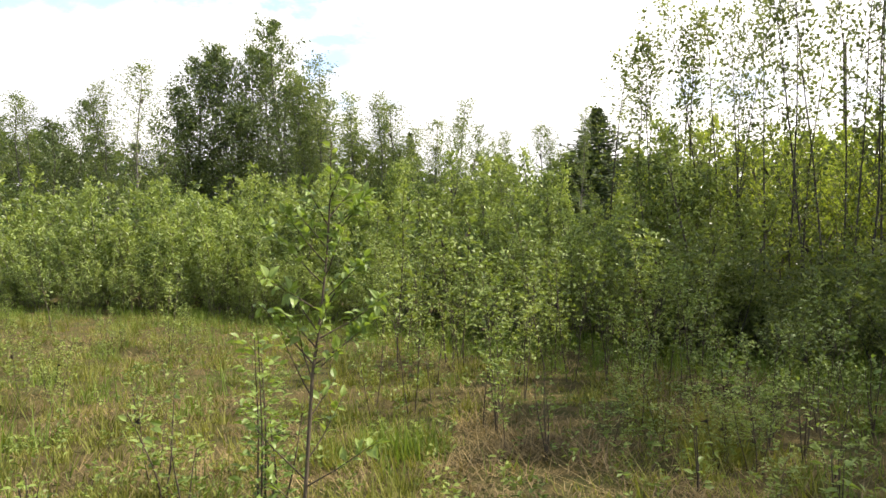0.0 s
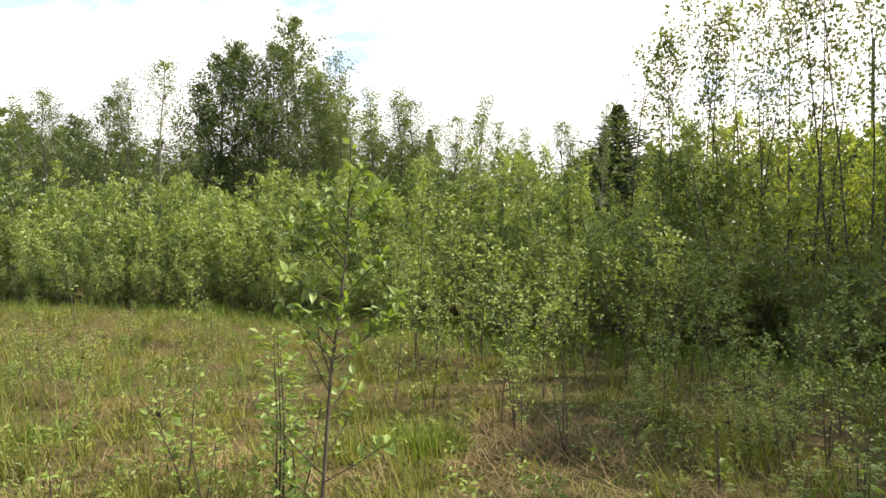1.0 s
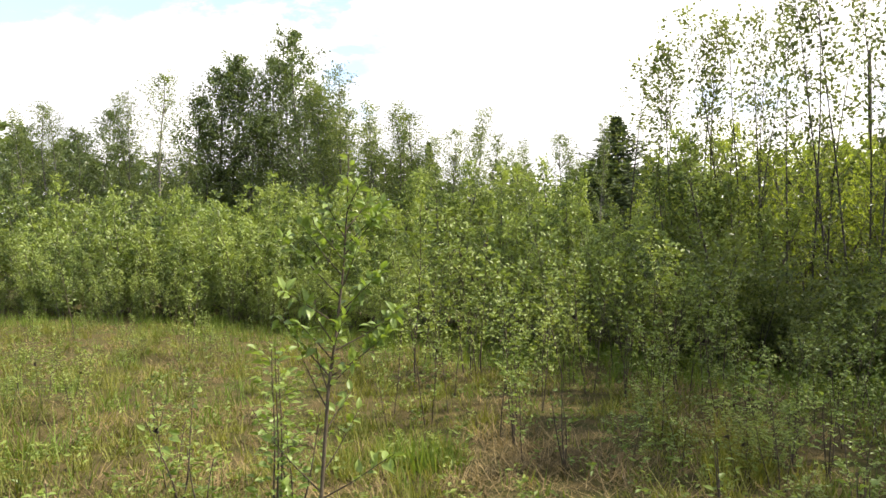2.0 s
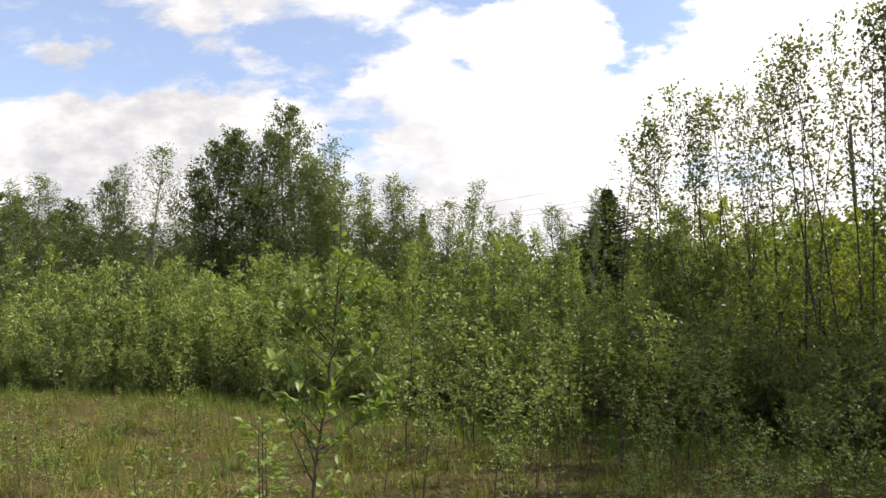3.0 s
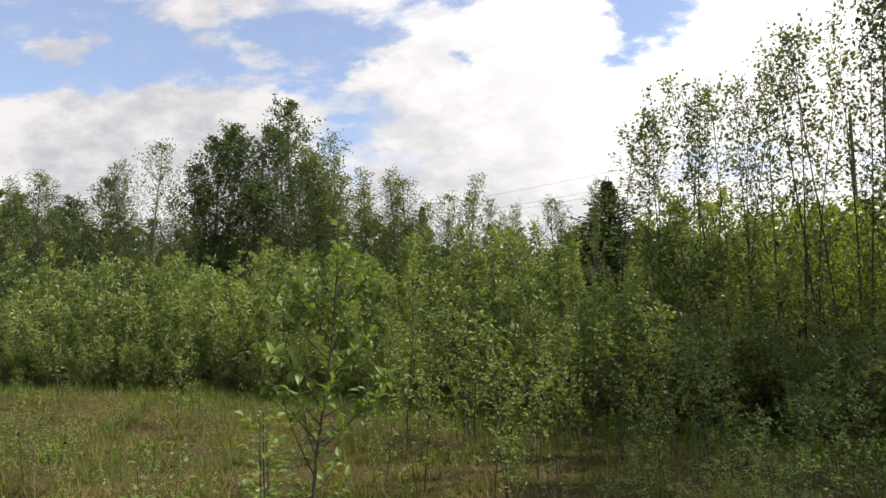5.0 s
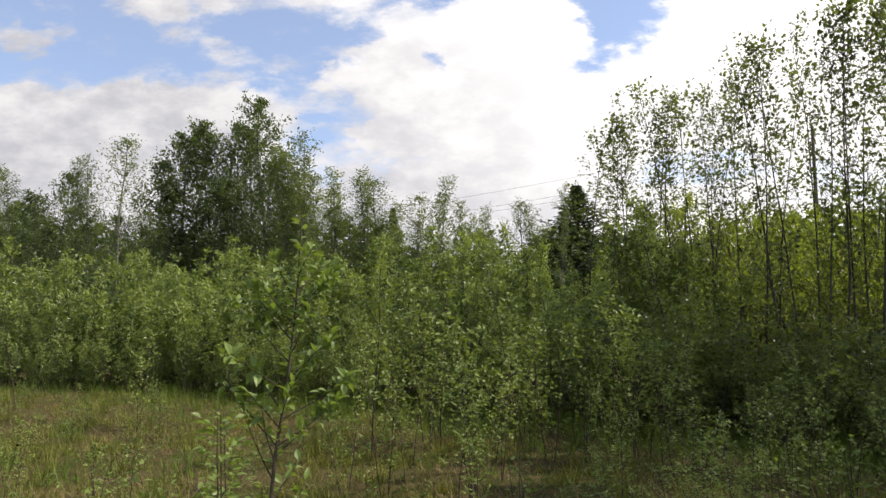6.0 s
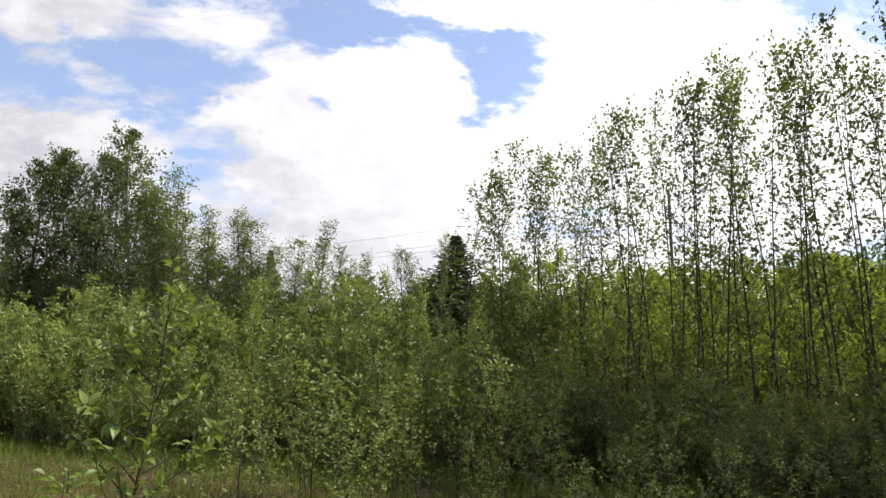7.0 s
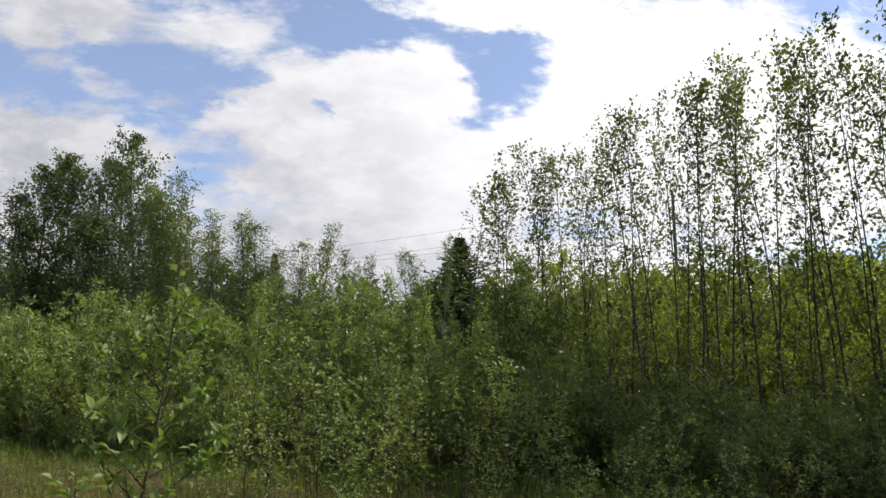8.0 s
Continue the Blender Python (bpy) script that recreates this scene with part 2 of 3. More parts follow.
class Wood:
    """Collects tapered tubes."""

    def __init__(self):
        self.verts, self.faces, self.count = [], [], 0

    def tube(self, points, radii, sides=5, joined=False):
        points, radii = np.asarray(points, float), np.asarray(radii, float)
        along = unit(np.gradient(points, axis=0))
        ref = np.array((1.0, 0, 0)) if abs(along[0][0]) < 0.8 else np.array((0, 1.0, 0))
        side = unit(np.cross(along, ref))
        up = np.cross(side, along)
        a = np.linspace(0, 2 * np.pi, sides, endpoint=False)
        ring = points[:, None] + radii[:, None, None] * (np.cos(a)[None, :, None] * side[:, None] + np.sin(a)[None, :, None] * up[:, None])
        k = np.arange(len(points) - 1)[:, None] * sides + np.arange(sides)[None]
        nxt = np.arange(len(points) - 1)[:, None] * sides + (np.arange(sides)[None] + 1) % sides
        self.faces.append(np.stack((k, nxt, nxt + sides, k + sides), -1).reshape(-1, 4) + self.count)
        if joined:
            # a collar where the branch leaves its bearer
            near = np.argsort(((np.concatenate(self.verts) - points[0]) ** 2).sum(-1))[:2]
            self.faces.append(np.array([(self.count, self.count + 1, near[0], near[1])]))
        self.verts.append(ring.reshape(-1, 3))
        self.count += len(points) * sides

    def mesh(self, name, mat):
        return quads(name, np.concatenate(self.verts), np.concatenate(self.faces), mat, True)


def blades(rng, at, way, length, width, lift=0.8, fold=0.12):
    """Leaves: each one a folded lozenge, widest nearer the stalk."""
    n = len(at)
    way = unit(way)
    normal = unit(np.array((0, 0, lift)) + rng.normal(0, 0.5, (n, 3)))
    side = unit(np.cross(way, normal))
    normal = np.cross(side, way)
    length = (length * rng.uniform(0.65, 1.2, n))[:, None]
    wide = length * width * 0.5
    mid = at + way * length * 0.45 + normal * length * fold
    verts = np.stack((at, mid + side * wide, at + way * length, mid - side * wide), 1)
    verts[:, 0] -= normal[:] * length * 0.02
    return verts.reshape(-1, 3), np.arange(n * 4).reshape(n, 4)


def bend(rng, start, way, length, rise, steps, wobble):
    """A polyline that sets out along way and turns up (or down) by rise."""
    points, way = [np.array(start, float)], np.array(way, float)
    for _ in range(steps):
        way = way + np.array((0, 0, rise / steps)) + rng.normal(0, wobble, 3)
        way = way / np.linalg.norm(way)
        points.append(points[-1] + way * length / steps)
    return np.array(points)


def pick_along(points, s):
    """The point and the direction at the share s (0 to 1) of a polyline."""
    f = min(max(s, 0.0), 0.9999) * (len(points) - 1)
    i = int(f)
    step = points[i + 1] - points[i]
    return points[i] + step * (f - i), step / np.linalg.norm(step)


def grow(seed, height, radius, stems=1, spread=0.0, crown0=0.3, limbs=16, limb=1.0, rise=0.6, turn_up=0.5, twigs=4, leaves=8,
         leaf=0.06, wide=0.6, shape="oval", wobble=0.06, twig=0.35, base=0.08, lift=0.5, twigwood=True, upright=1.0, scatter=0.012, level=0.8, low=1.0):
    """The wood and the leaves of a tree or a bush: stems, limbs on them, twigs on those, leaves on the twigs; low is the share of leaves at the crown's foot."""
    rng = np.random.default_rng(seed)
    woods = []
    at, way = [], []
    for s in range(stems):
        trunk = branch = Wood()
        woods.append(trunk)
        turn = 2 * np.pi * (s + rng.uniform(0, 0.8)) / stems
        tall = height * (1.0 if s == 0 else rng.uniform(0.62, 0.98))
        lean = spread * rng.uniform(0.35, 1.0) if stems > 1 else spread * rng.uniform(0, 1)
        first = (math.cos(turn) * lean, math.sin(turn) * lean, 1.0)
        foot = (math.cos(turn) * base * (stems > 1), math.sin(turn) * base * (stems > 1), -0.06)
        line = bend(rng, foot, np.array(first) / np.linalg.norm(first), tall * (1 + 0.3 * lean), 0.5 * lean, 8, wobble * 0.6)
        line[:, 2] *= tall / line[-1][2]
        line[0][2] = -0.06
        r = radius * (tall / height) * np.linspace(1, 0.12, 9) ** 0.9
        r[0] *= 1.25
        trunk.tube(line, r, 6)
        for i in range(limbs):
            h = crown0 + (1 - crown0) * (i + rng.uniform(0, 1)) / limbs
            start, along = pick_along(line, h)
            rel = (h - crown0) / (1 - crown0)
            if shape == "oval":
                size = 0.14 + 0.95 * math.sin(math.pi * min(1, rel * 0.84 + 0.15))
            elif shape == "cone":
                size = 1.08 - 0.75 * rel
            else:
                size = 0.55 + 0.45 * math.sin(math.pi * rel)
            size *= limb * rng.uniform(0.6, 1.15)
            az = 2.4 * i + rng.uniform(-0.6, 0.6) + s
            out = np.array((math.cos(az), math.sin(az), rise * rng.uniform(0.6, 1.4) * (1 + upright * rel)))
            path = bend(rng, start, out / np.linalg.norm(out), size, turn_up, 4, wobble)
            thick = max(0.0035, radius * 0.32 * (1 - 0.75 * h))
            branch.tube(path if twigwood else path[::2], np.linspace(thick, thick * 0.25, 5)[::1 if twigwood else 2], 4 if twigwood else 3, True)
            for j in range(twigs):
                k = 0.22 + 0.78 * (j + rng.uniform(0, 1)) / twigs
                q, direction = pick_along(path, k)
                d = direction + rng.normal(0, 0.55, 3)
                d /= np.linalg.norm(d)
                span = twig * size * rng.uniform(0.6, 1.3)
                if twigwood:
                    branch.tube(np.array((q, q + d * span)), np.array((thick * 0.35, thick * 0.12)) + 0.0008, 3, True)
                some = max(1, round(leaves * (low + (1 - low) * rel)))
                share = (np.arange(some) + rng.uniform(0, 1, some)) / some
                at.append(q + d * span * share[:, None])
                way.append(np.tile(d, (some, 1)))
        top = np.linspace(0.8, 1.0, 5)
        at.append(np.array([pick_along(line, x)[0] for x in top]))
        way.append(np.tile((0, 0, 0.6), (len(top), 1)))
    at, way = np.concatenate(at), np.concatenate(way)
    way = unit((way * 0.7 + rng.normal(0, 0.6, at.shape)) * np.array((1, 1, level)) + np.array((0, 0, -0.12)))
    verts, faces = blades(rng, at + rng.normal(0, scatter, at.shape), way, leaf, wide, lift)
    return woods, verts, faces


def plant(name, label, category, group, bark, leaf_mat, crown_name="crown", **how):
    """One plant: an Empty at its foot with its trunk or stems and its crown."""
    woods, verts, faces = grow(**how)
    foot = tagged(new(name), label, category, group)
    for wood in woods:
        part("trunk" if len(woods) == 1 else "stem", wood.mesh(name + "_wood", bark), foot)
    part(crown_name, quads(name + "_leaves", verts, faces, leaf_mat), foot)
    return foot


def ground_height(x, y):
    """Hummocks and a faint swell."""
    near = 1.0 if x * x + y * y < 1600 else 0.0
    return near * (0.05 * noise.noise((x * 0.8, y * 0.8, 0.3)) + 0.10 * noise.noise((x * 0.17, y * 0.17, 4.0)))


def at_ground(x, y, turn=0.0, size=1.0, tall=1.0, tilt=(0.0, 0.0)):
    return Matrix.Translation((x, y, ground_height(x, y))) @ pose(0, 0, 0, tilt[0], tilt[1], turn) @ Matrix.Diagonal((size, size, size * tall, 1))


def set_out(kinds, places):
    """The first of each kind takes its own first place; the rest are copies."""
    used = set()
    for i, m in enumerate(places):
        kind = kinds[i % len(kinds)]
        if kind.name in used:
            copy_thing(kind, m).scale = m.to_scale()
        else:
            used.add(kind.name)
            kind.matrix_basis = m


# ---- ground: one sheet to the horizon ----
def make_ground():
    reach = np.concatenate((np.arange(0, 20, 0.35), np.geomspace(20, 3000, 34)))
    line = np.concatenate((-reach[:0:-1], reach))
    n = len(line)
    verts = [(x, y, ground_height(x, y)) for y in line for x in line]
    i = (np.arange(n - 1)[:, None] * n + np.arange(n - 1)[None]).ravel()
    faces = np.stack((i, i + 1, i + n + 1, i + n), -1)
    tagged(new("ground", quads("ground", verts, faces, SOIL, True)), "uneven meadow ground of moss, soil and matted dead grass", "ground", kind="structure")


make_ground()


def edge_of_thicket(x):
    """How far ahead the thicket begins, across the clearing."""
    return float(np.interp(x, (-24, -11.6, -5, -2.6, -0.9, 1.3, 2.6, 3.4, 4.2, 5.5, 9, 13), (19.0, 17.4, 15.9, 14.6, 13.2, 12.0, 11.0, 10.0, 8.4, 7.1, 5.5, 4.2)))


def patchy(x, y, scale, seed):
    return noise.noise((x * scale, y * scale, seed)) + 0.5 * noise.noise((x * scale * 2.7, y * scale * 2.7, seed + 5))


def make_grass(name, label, mat, count, height, width, lying, seed, clump, ragged, zone):
    """Blades in tufts over the clearing, thicker close by; zone says how likely a tuft is at a place."""
    rng = np.random.default_rng(seed)
    tufts = count // clump
    depth = 2.0 * rng.uniform(0, 1, tufts * 6) ** 0.4 - 0.3 + 15.5 * rng.uniform(0, 1, tufts * 6) ** 1.8
    across = rng.uniform(-1, 1, tufts * 6) * (depth * 0.95 + 1.5)
    around = rng.uniform(0, 1, tufts * 6) < 0.24
    turn, ring = rng.uniform(0, 2 * np.pi, tufts * 6), 16 * rng.uniform(0, 1, tufts * 6) ** 0.75
    depth[around], across[around] = (np.sin(turn) * ring)[around], (np.cos(turn) * ring)[around]
    keep = [i for i in range(tufts * 6) if zone(across[i], depth[i], edge_of_thicket(across[i]) - depth[i]) > rng.uniform(0, 1)][:tufts]
    n = len(keep) * clump
    cx, cy = np.repeat(across[keep], clump), np.repeat(depth[keep], clump)
    x, y = cx + rng.normal(0, ragged, n), cy + rng.normal(0, ragged, n)
    z = np.array([ground_height(a, b) for a, b in zip(x, y)]) - 0.01
    tall = height * rng.uniform(0.35, 1.25, n) * np.repeat(rng.uniform(0.45, 1.55, len(keep)), clump)
    tall *= np.repeat([min(1.7, max(0.35, 1.0 + 1.3 * patchy(across[i], depth[i], 1.3, seed * 3.0))) for i in keep], clump)
    az = rng.uniform(0, 2 * np.pi, n)
    lean = rng.uniform(0.1, 0.6, n) + lying * rng.uniform(0.4, 1.6, n)
    out = np.stack((np.cos(az), np.sin(az), np.zeros(n)), -1)
    side = np.stack((-np.sin(az), np.cos(az), np.zeros(n)), -1) * (width * rng.uniform(0.6, 1.4, n))[:, None]
    foot = np.stack((x, y, z), -1)
    up = np.array((0, 0, 1.0))
    tip = foot + tall[:, None] * (0.95 * up / (1 + 1.4 * lean[:, None]) + 0.65 * lean[:, None] * out)
    verts = np.stack((foot - side, foot + side, tip + side * 0.15, tip - side * 0.15), 1).reshape(-1, 3)
    tagged(new(name, quads(name, verts, np.arange(n * 4).reshape(n, 4), mat)), label, "grass", kind="stuff")


make_grass("meadow_grass", "short green meadow grass in uneven tufts", GRASS, 105000, 0.215, 0.0056, 0.22, 3, 14, 0.05,
           lambda x, y, room: 0.0 if room < -0.6 else min(1.0, 0.5 - 0.5 * float(np.interp(x, (-0.2, 0.5), (0, 1))) + 1.4 * patchy(x, y, 0.8, 1.0) + 1.2 * patchy(x, y, 2.6, 7.0)))
make_grass("tall_grass", "taller fresh green grass along the thicket", LUSH, 70000, 0.30, 0.0055, 0.1, 4, 18, 0.07,
           lambda x, y, room: 0.0 if room < -1.2 else min(0.9, max(0.02 + 0.25 * (patchy(x, y, 1.1, 9.0) > 0.45) * (x < -0.1), 0.85 - 0.22 * room, 0.9 * (math.hypot(x + 0.36, y - 5.1) < 0.34))))
make_grass("dry_grass", "pale dead grass lying matted on the meadow", STRAW, 75000, 0.20, 0.0042, 0.8, 5, 12, 0.08,
           lambda x, y, room: 0.0 if room < 0.2 else min(1.0, 0.4 + 1.4 * patchy(x, y, 0.7, 4.0)))


make_grass("dead_stalks", "long bleached stalks lying in the grass", STRAW, 4600, 0.30, 0.0040, 1.4, 6, 4, 0.12,
           lambda x, y, room: 0.0 if room < 0.4 else min(1.0, 0.35 + 1.1 * patchy(x, y, 0.6, 2.0)))


def meadow_herbs():
    """Low broad-leaved weeds between the grasses."""
    rng = np.random.default_rng(33)
    at, way = [], []
    for _ in range(1500):
        y = 1.8 + 13 * rng.uniform(0, 1) ** 1.4
        x = rng.uniform(-1, 1) * (0.9 * y + 1)
        if y > edge_of_thicket(x):
            continue
        tall = rng.uniform(0.05, 0.32)
        for k in range(int(6 + 30 * tall)):
            az, z = rng.uniform(0, 6.28), tall * rng.uniform(0.3, 1)
            at.append((x + rng.normal(0, 0.03), y + rng.normal(0, 0.03), ground_height(x, y) + z))
            way.append((math.cos(az), math.sin(az), rng.uniform(-0.1, 0.7)))
    verts, faces = blades(rng, np.array(at), np.array(way), 0.052, 0.45, 0.9)
    tagged(new("meadow_herbs", quads("meadow_herbs", verts, faces, LEAF_ASPEN)), "low green weeds scattered through the grass", "weeds", kind="stuff")


meadow_herbs()

# ---- the thicket of willow bushes ----
BUSH = dict(name="willow_bush", category="bush", group="willow thicket", bark=BARK_GREY, leaf_mat=LEAF_WILLOW)
BUSHES = [plant(label="dense green willow bush with many thin grey stems", seed=20 + i, height=3.1 + 0.15 * (i % 3), radius=0.021, stems=11, spread=0.38 + 0.05 * (i % 3),
                crown0=0.08, limbs=14, limb=0.70, rise=0.75, turn_up=0.45, upright=0.6, twigs=5, leaves=5 if i < 3 else 4, leaf=0.098 if i < 3 else 0.138, wide=0.48,
                twigwood=False, base=0.22, lift=0.4, level=0.9, shape="cone", scatter=0.045, wobble=0.10, **BUSH) for i in range(6)]


def thicket_places():
    """Ranks of bushes along the clearing's edge, low ones under the alders, and low growth before them."""
    rng = np.random.default_rng(8)
    places = []
    for rank, (back, gap) in enumerate(((0.3, 0.85), (1.4, 1.0), (2.9, 1.7), (5.2, 3.4))):
        x = -20.0 + rank * 0.5
        while x < (11.0 if rank < 2 else 3.6):
            far = edge_of_thicket(x)
            px, py = x + rng.normal(0, 0.2), far + back + rng.normal(0, 0.3)
            tall = rng.uniform(0.90, 1.08) * float(np.interp(px, (-22, -4, -1, 2, 4, 4.6, 9), (1.04, 0.98, 0.86, 0.80, 0.74, 0.48, 0.46)))
            tall *= float(np.interp(px, (-2.5, 0.5, 3, 4.6), ((0.68, 0.74, 0.86, 0.86), (0.92, 0.90, 0.95, 1.05), (1.10, 1, 1, 1), (1.14, 1, 1, 1))[rank]))
            places.append(at_ground(px, py, rng.uniform(0, 360), tall, rng.uniform(0.92, 1.08)))
            slope = (edge_of_thicket(x + 0.2) - far) / 0.2
            x += gap * (1 + 0.02 * far) / math.hypot(1, slope)
    x = -19.0
    while x < 9:
        low = float(np.interp(x, (-20, -6, -3, 0, 6), (0.36, 0.42, 0.48, 0.36, 0.34))) * rng.uniform(0.75, 1.2)
        places.append(at_ground(x, edge_of_thicket(x) - rng.uniform(0.2, 0.9), rng.uniform(0, 360), low, rng.uniform(0.8, 1.1)))
        x += rng.uniform(0.45, 0.9) if x < -1 else rng.uniform(1.0, 1.8) if x < 2.8 else rng.uniform(0.5, 1.0)
    return places


PLACES = thicket_places()
set_out(BUSHES[:3], [m for m in PLACES if -1.5 < m.translation.x <= 3.0])
set_out(BUSHES[3:], [m for m in PLACES if m.translation.x <= -1.5])

# ---- low alder shrubs under the row of alders, shade put into their dark leaves ----
SHRUBS = [plant(name="alder_shrub", label="low alder shrub under slim trees, leaves coloured dark to give the shade", category="shrub", group="alder shrubs", bark=BARK_ALDER, leaf_mat=LEAF_ALDER,
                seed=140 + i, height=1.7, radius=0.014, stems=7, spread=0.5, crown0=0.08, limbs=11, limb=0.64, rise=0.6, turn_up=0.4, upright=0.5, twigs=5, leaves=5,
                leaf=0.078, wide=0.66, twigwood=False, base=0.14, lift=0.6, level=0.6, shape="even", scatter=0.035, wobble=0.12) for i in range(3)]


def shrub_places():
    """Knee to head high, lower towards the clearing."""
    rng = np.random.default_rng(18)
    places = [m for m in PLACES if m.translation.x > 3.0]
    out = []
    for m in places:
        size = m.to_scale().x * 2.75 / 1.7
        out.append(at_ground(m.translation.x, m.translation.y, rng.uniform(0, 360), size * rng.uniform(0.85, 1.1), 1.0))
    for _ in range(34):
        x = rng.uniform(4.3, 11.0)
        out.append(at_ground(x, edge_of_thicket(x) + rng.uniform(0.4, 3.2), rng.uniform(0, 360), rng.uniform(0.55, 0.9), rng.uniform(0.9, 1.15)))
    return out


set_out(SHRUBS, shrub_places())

# ---- the row of slim young alders along the clearing's side ----
ALDERS = [plant(name="alder_tree", label="tall slim young alder with sparse small leaves", category="tree", group="row of slim alders", bark=BARK_ALDER,
                leaf_mat=LEAF_ALDER, seed=50 + i, height=5.6, radius=0.021, crown0=0.20, limbs=34, limb=0.74, rise=0.8, turn_up=0.3, twigs=5, scatter=0.05,
                leaves=6, low=0.32, leaf=0.076, wide=0.66, shape="even", wobble=0.05, spread=0.04) for i in range(5)]


def alder_places():
    rng = np.random.default_rng(12)
    places = []
    # bearings above 1.1 stand out of view, added to thicken the shade
    for u, top in ((.246, .303), (.284, .325), (.322, .362), (.342, .350), (.360, .370), (.392, .382), (.417, .390), (.447, .375), (.480, .431), (.512, .449),
                   (.533, .416), (.577, .482), (.605, .490), (.617, .500), (.640, .515), (.659, .495), (.698, .543), (.735, .575), (.752, .555), (.773, .613),
                   (.807, .600), (.855, .595), (.883, .560), (.910, .595), (.942, .663), (.985, .657), (1.001, .624), (1.059, .625), (1.115, .63), (1.19, .66),
                   (1.27, .68), (1.33, .70), (1.40, .72), (1.48, .75), (1.57, .78), (1.68, .82), (1.80, .88), (1.22, .74), (1.36, .78), (1.52, .82), (.43, .37), (.55, .44), (.68, .50), (.305, .33), (.465, .40)):
        far = float(np.interp(u, (.25, .41, .635, 1.01, 1.25, 1.8), (13.2, 11.5, 10.0, 8.6, 7.2, 5.0))) + rng.uniform(-0.35, 0.5)
        tall = (1.45 + (top - 0.02) * far) / 5.6
        size = rng.uniform(0.8, 1.15)
        places.append(at_ground(u * far, far, rng.uniform(0, 360), size, tall / size, (rng.uniform(-2, 2), rng.uniform(-2, 2))))
    return places


set_out(ALDERS, alder_places())

# ---- trees behind the thicket ----
BIRCHES = [plant(name="birch_tree", label="leafy birch with a grey trunk behind the thicket; the unseen ones only add shade", category="tree", group="birches behind the thicket", bark=BARK_BIRCH,
                 leaf_mat=LEAF_BIRCH, seed=70 + i, height=12.0, radius=0.13, crown0=0.06, limbs=70, limb=2.9, rise=0.6, turn_up=0.1, twigs=9, leaves=11, upright=0.5, scatter=0.10, twigwood=False,
                 leaf=0.168, wide=0.62, shape="oval", wobble=0.10, spread=0.03, twig=0.42) for i in range(3)]
THIN = [plant(name="young_birch", label="thin young birch with an airy crown", category="tree", group="young birches behind the thicket", bark=BARK_BIRCH,
              leaf_mat=LEAF_YOUNG, seed=80 + i, height=8.0, radius=0.06, crown0=0.06, limbs=46, limb=1.85, rise=0.95, turn_up=0.5, twigs=8, leaves=10, twigwood=False, upright=0.6, scatter=0.07,
              leaf=0.092, wide=0.5, shape="cone" if i else "oval", wobble=0.08, spread=0.04) for i in range(3)]


def placed_trees(rows, height, seed):
    """Trees by bearing, distance, top and breadth."""
    rng = np.random.default_rng(seed)
    places = []
    for u, far, top, broad in rows:
        tall = (1.55 + top * far) / height
        size = broad * tall ** 0.8
        places.append(at_ground(u * far, far, rng.uniform(0, 360), size, tall / size, (rng.uniform(-1.5, 1.5), rng.uniform(-1.5, 1.5))))
    return places


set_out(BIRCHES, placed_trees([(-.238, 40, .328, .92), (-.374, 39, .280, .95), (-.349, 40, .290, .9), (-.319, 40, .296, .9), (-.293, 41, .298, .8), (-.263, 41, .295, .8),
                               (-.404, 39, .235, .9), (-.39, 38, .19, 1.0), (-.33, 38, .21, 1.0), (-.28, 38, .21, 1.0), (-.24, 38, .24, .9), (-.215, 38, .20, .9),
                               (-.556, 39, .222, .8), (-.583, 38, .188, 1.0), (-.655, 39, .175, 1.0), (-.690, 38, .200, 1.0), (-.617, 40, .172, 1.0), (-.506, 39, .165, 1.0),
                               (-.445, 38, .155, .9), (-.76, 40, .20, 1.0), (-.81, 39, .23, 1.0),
                               # unseen birches off to the right, added to shade the clearing
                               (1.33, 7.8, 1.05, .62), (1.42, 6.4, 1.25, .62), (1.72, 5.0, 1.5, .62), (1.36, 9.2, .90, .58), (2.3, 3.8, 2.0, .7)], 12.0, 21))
set_out(THIN, placed_trees([(-.464, 35, .278, 1.2), (-.515, 36, .23, 1.0), (-.487, 36, .225, 1.0), (-.63, 35, .23, 1.1), (-.61, 36, .205, 1.0), (-.65, 35, .21, 1.1), (-.43, 36, .165, 1.1),
                            (-.187, 33, .262, 1.3), (-.165, 33, .248, 1.3), (-.148, 32, .228, 1.3), (-.200, 33, .262, 1.3), (-.175, 34, .255, 1.3), (-.13, 31, .20, 1.3), (-.205, 34, .23, 1.2), (-.178, 32, .20, 1.3), (-.155, 31, .17, 1.3),
                            (-.114, 30, .225, 1.2), (-.089, 30, .212, 1.2), (-.072, 30, .208, 1.2), (-.10, 31, .20, 1.2), (-.045, 29, .18, 1.2), (-.125, 29, .165, 1.3), (-.095, 29, .160, 1.3), (-.065, 28, .155, 1.2),
                            (-.012, 26, .196, 1.1), (.005, 26, .207, 1.1), (.024, 26, .180, 1.1), (.012, 27, .19, 1.1), (.040, 25, .142, 1.0), (.056, 25, .125, 1.1), (-.03, 27, .15, 1.2),
                            (.095, 22, .150, .9), (.124, 20, .164, .9), (.142, 19, .176, .9), (.160, 19, .160, .9), (.201, 30, .198, .8), (.11, 20, .13, 1.1), (.15, 19, .135, 1.1)], 8.0, 22))
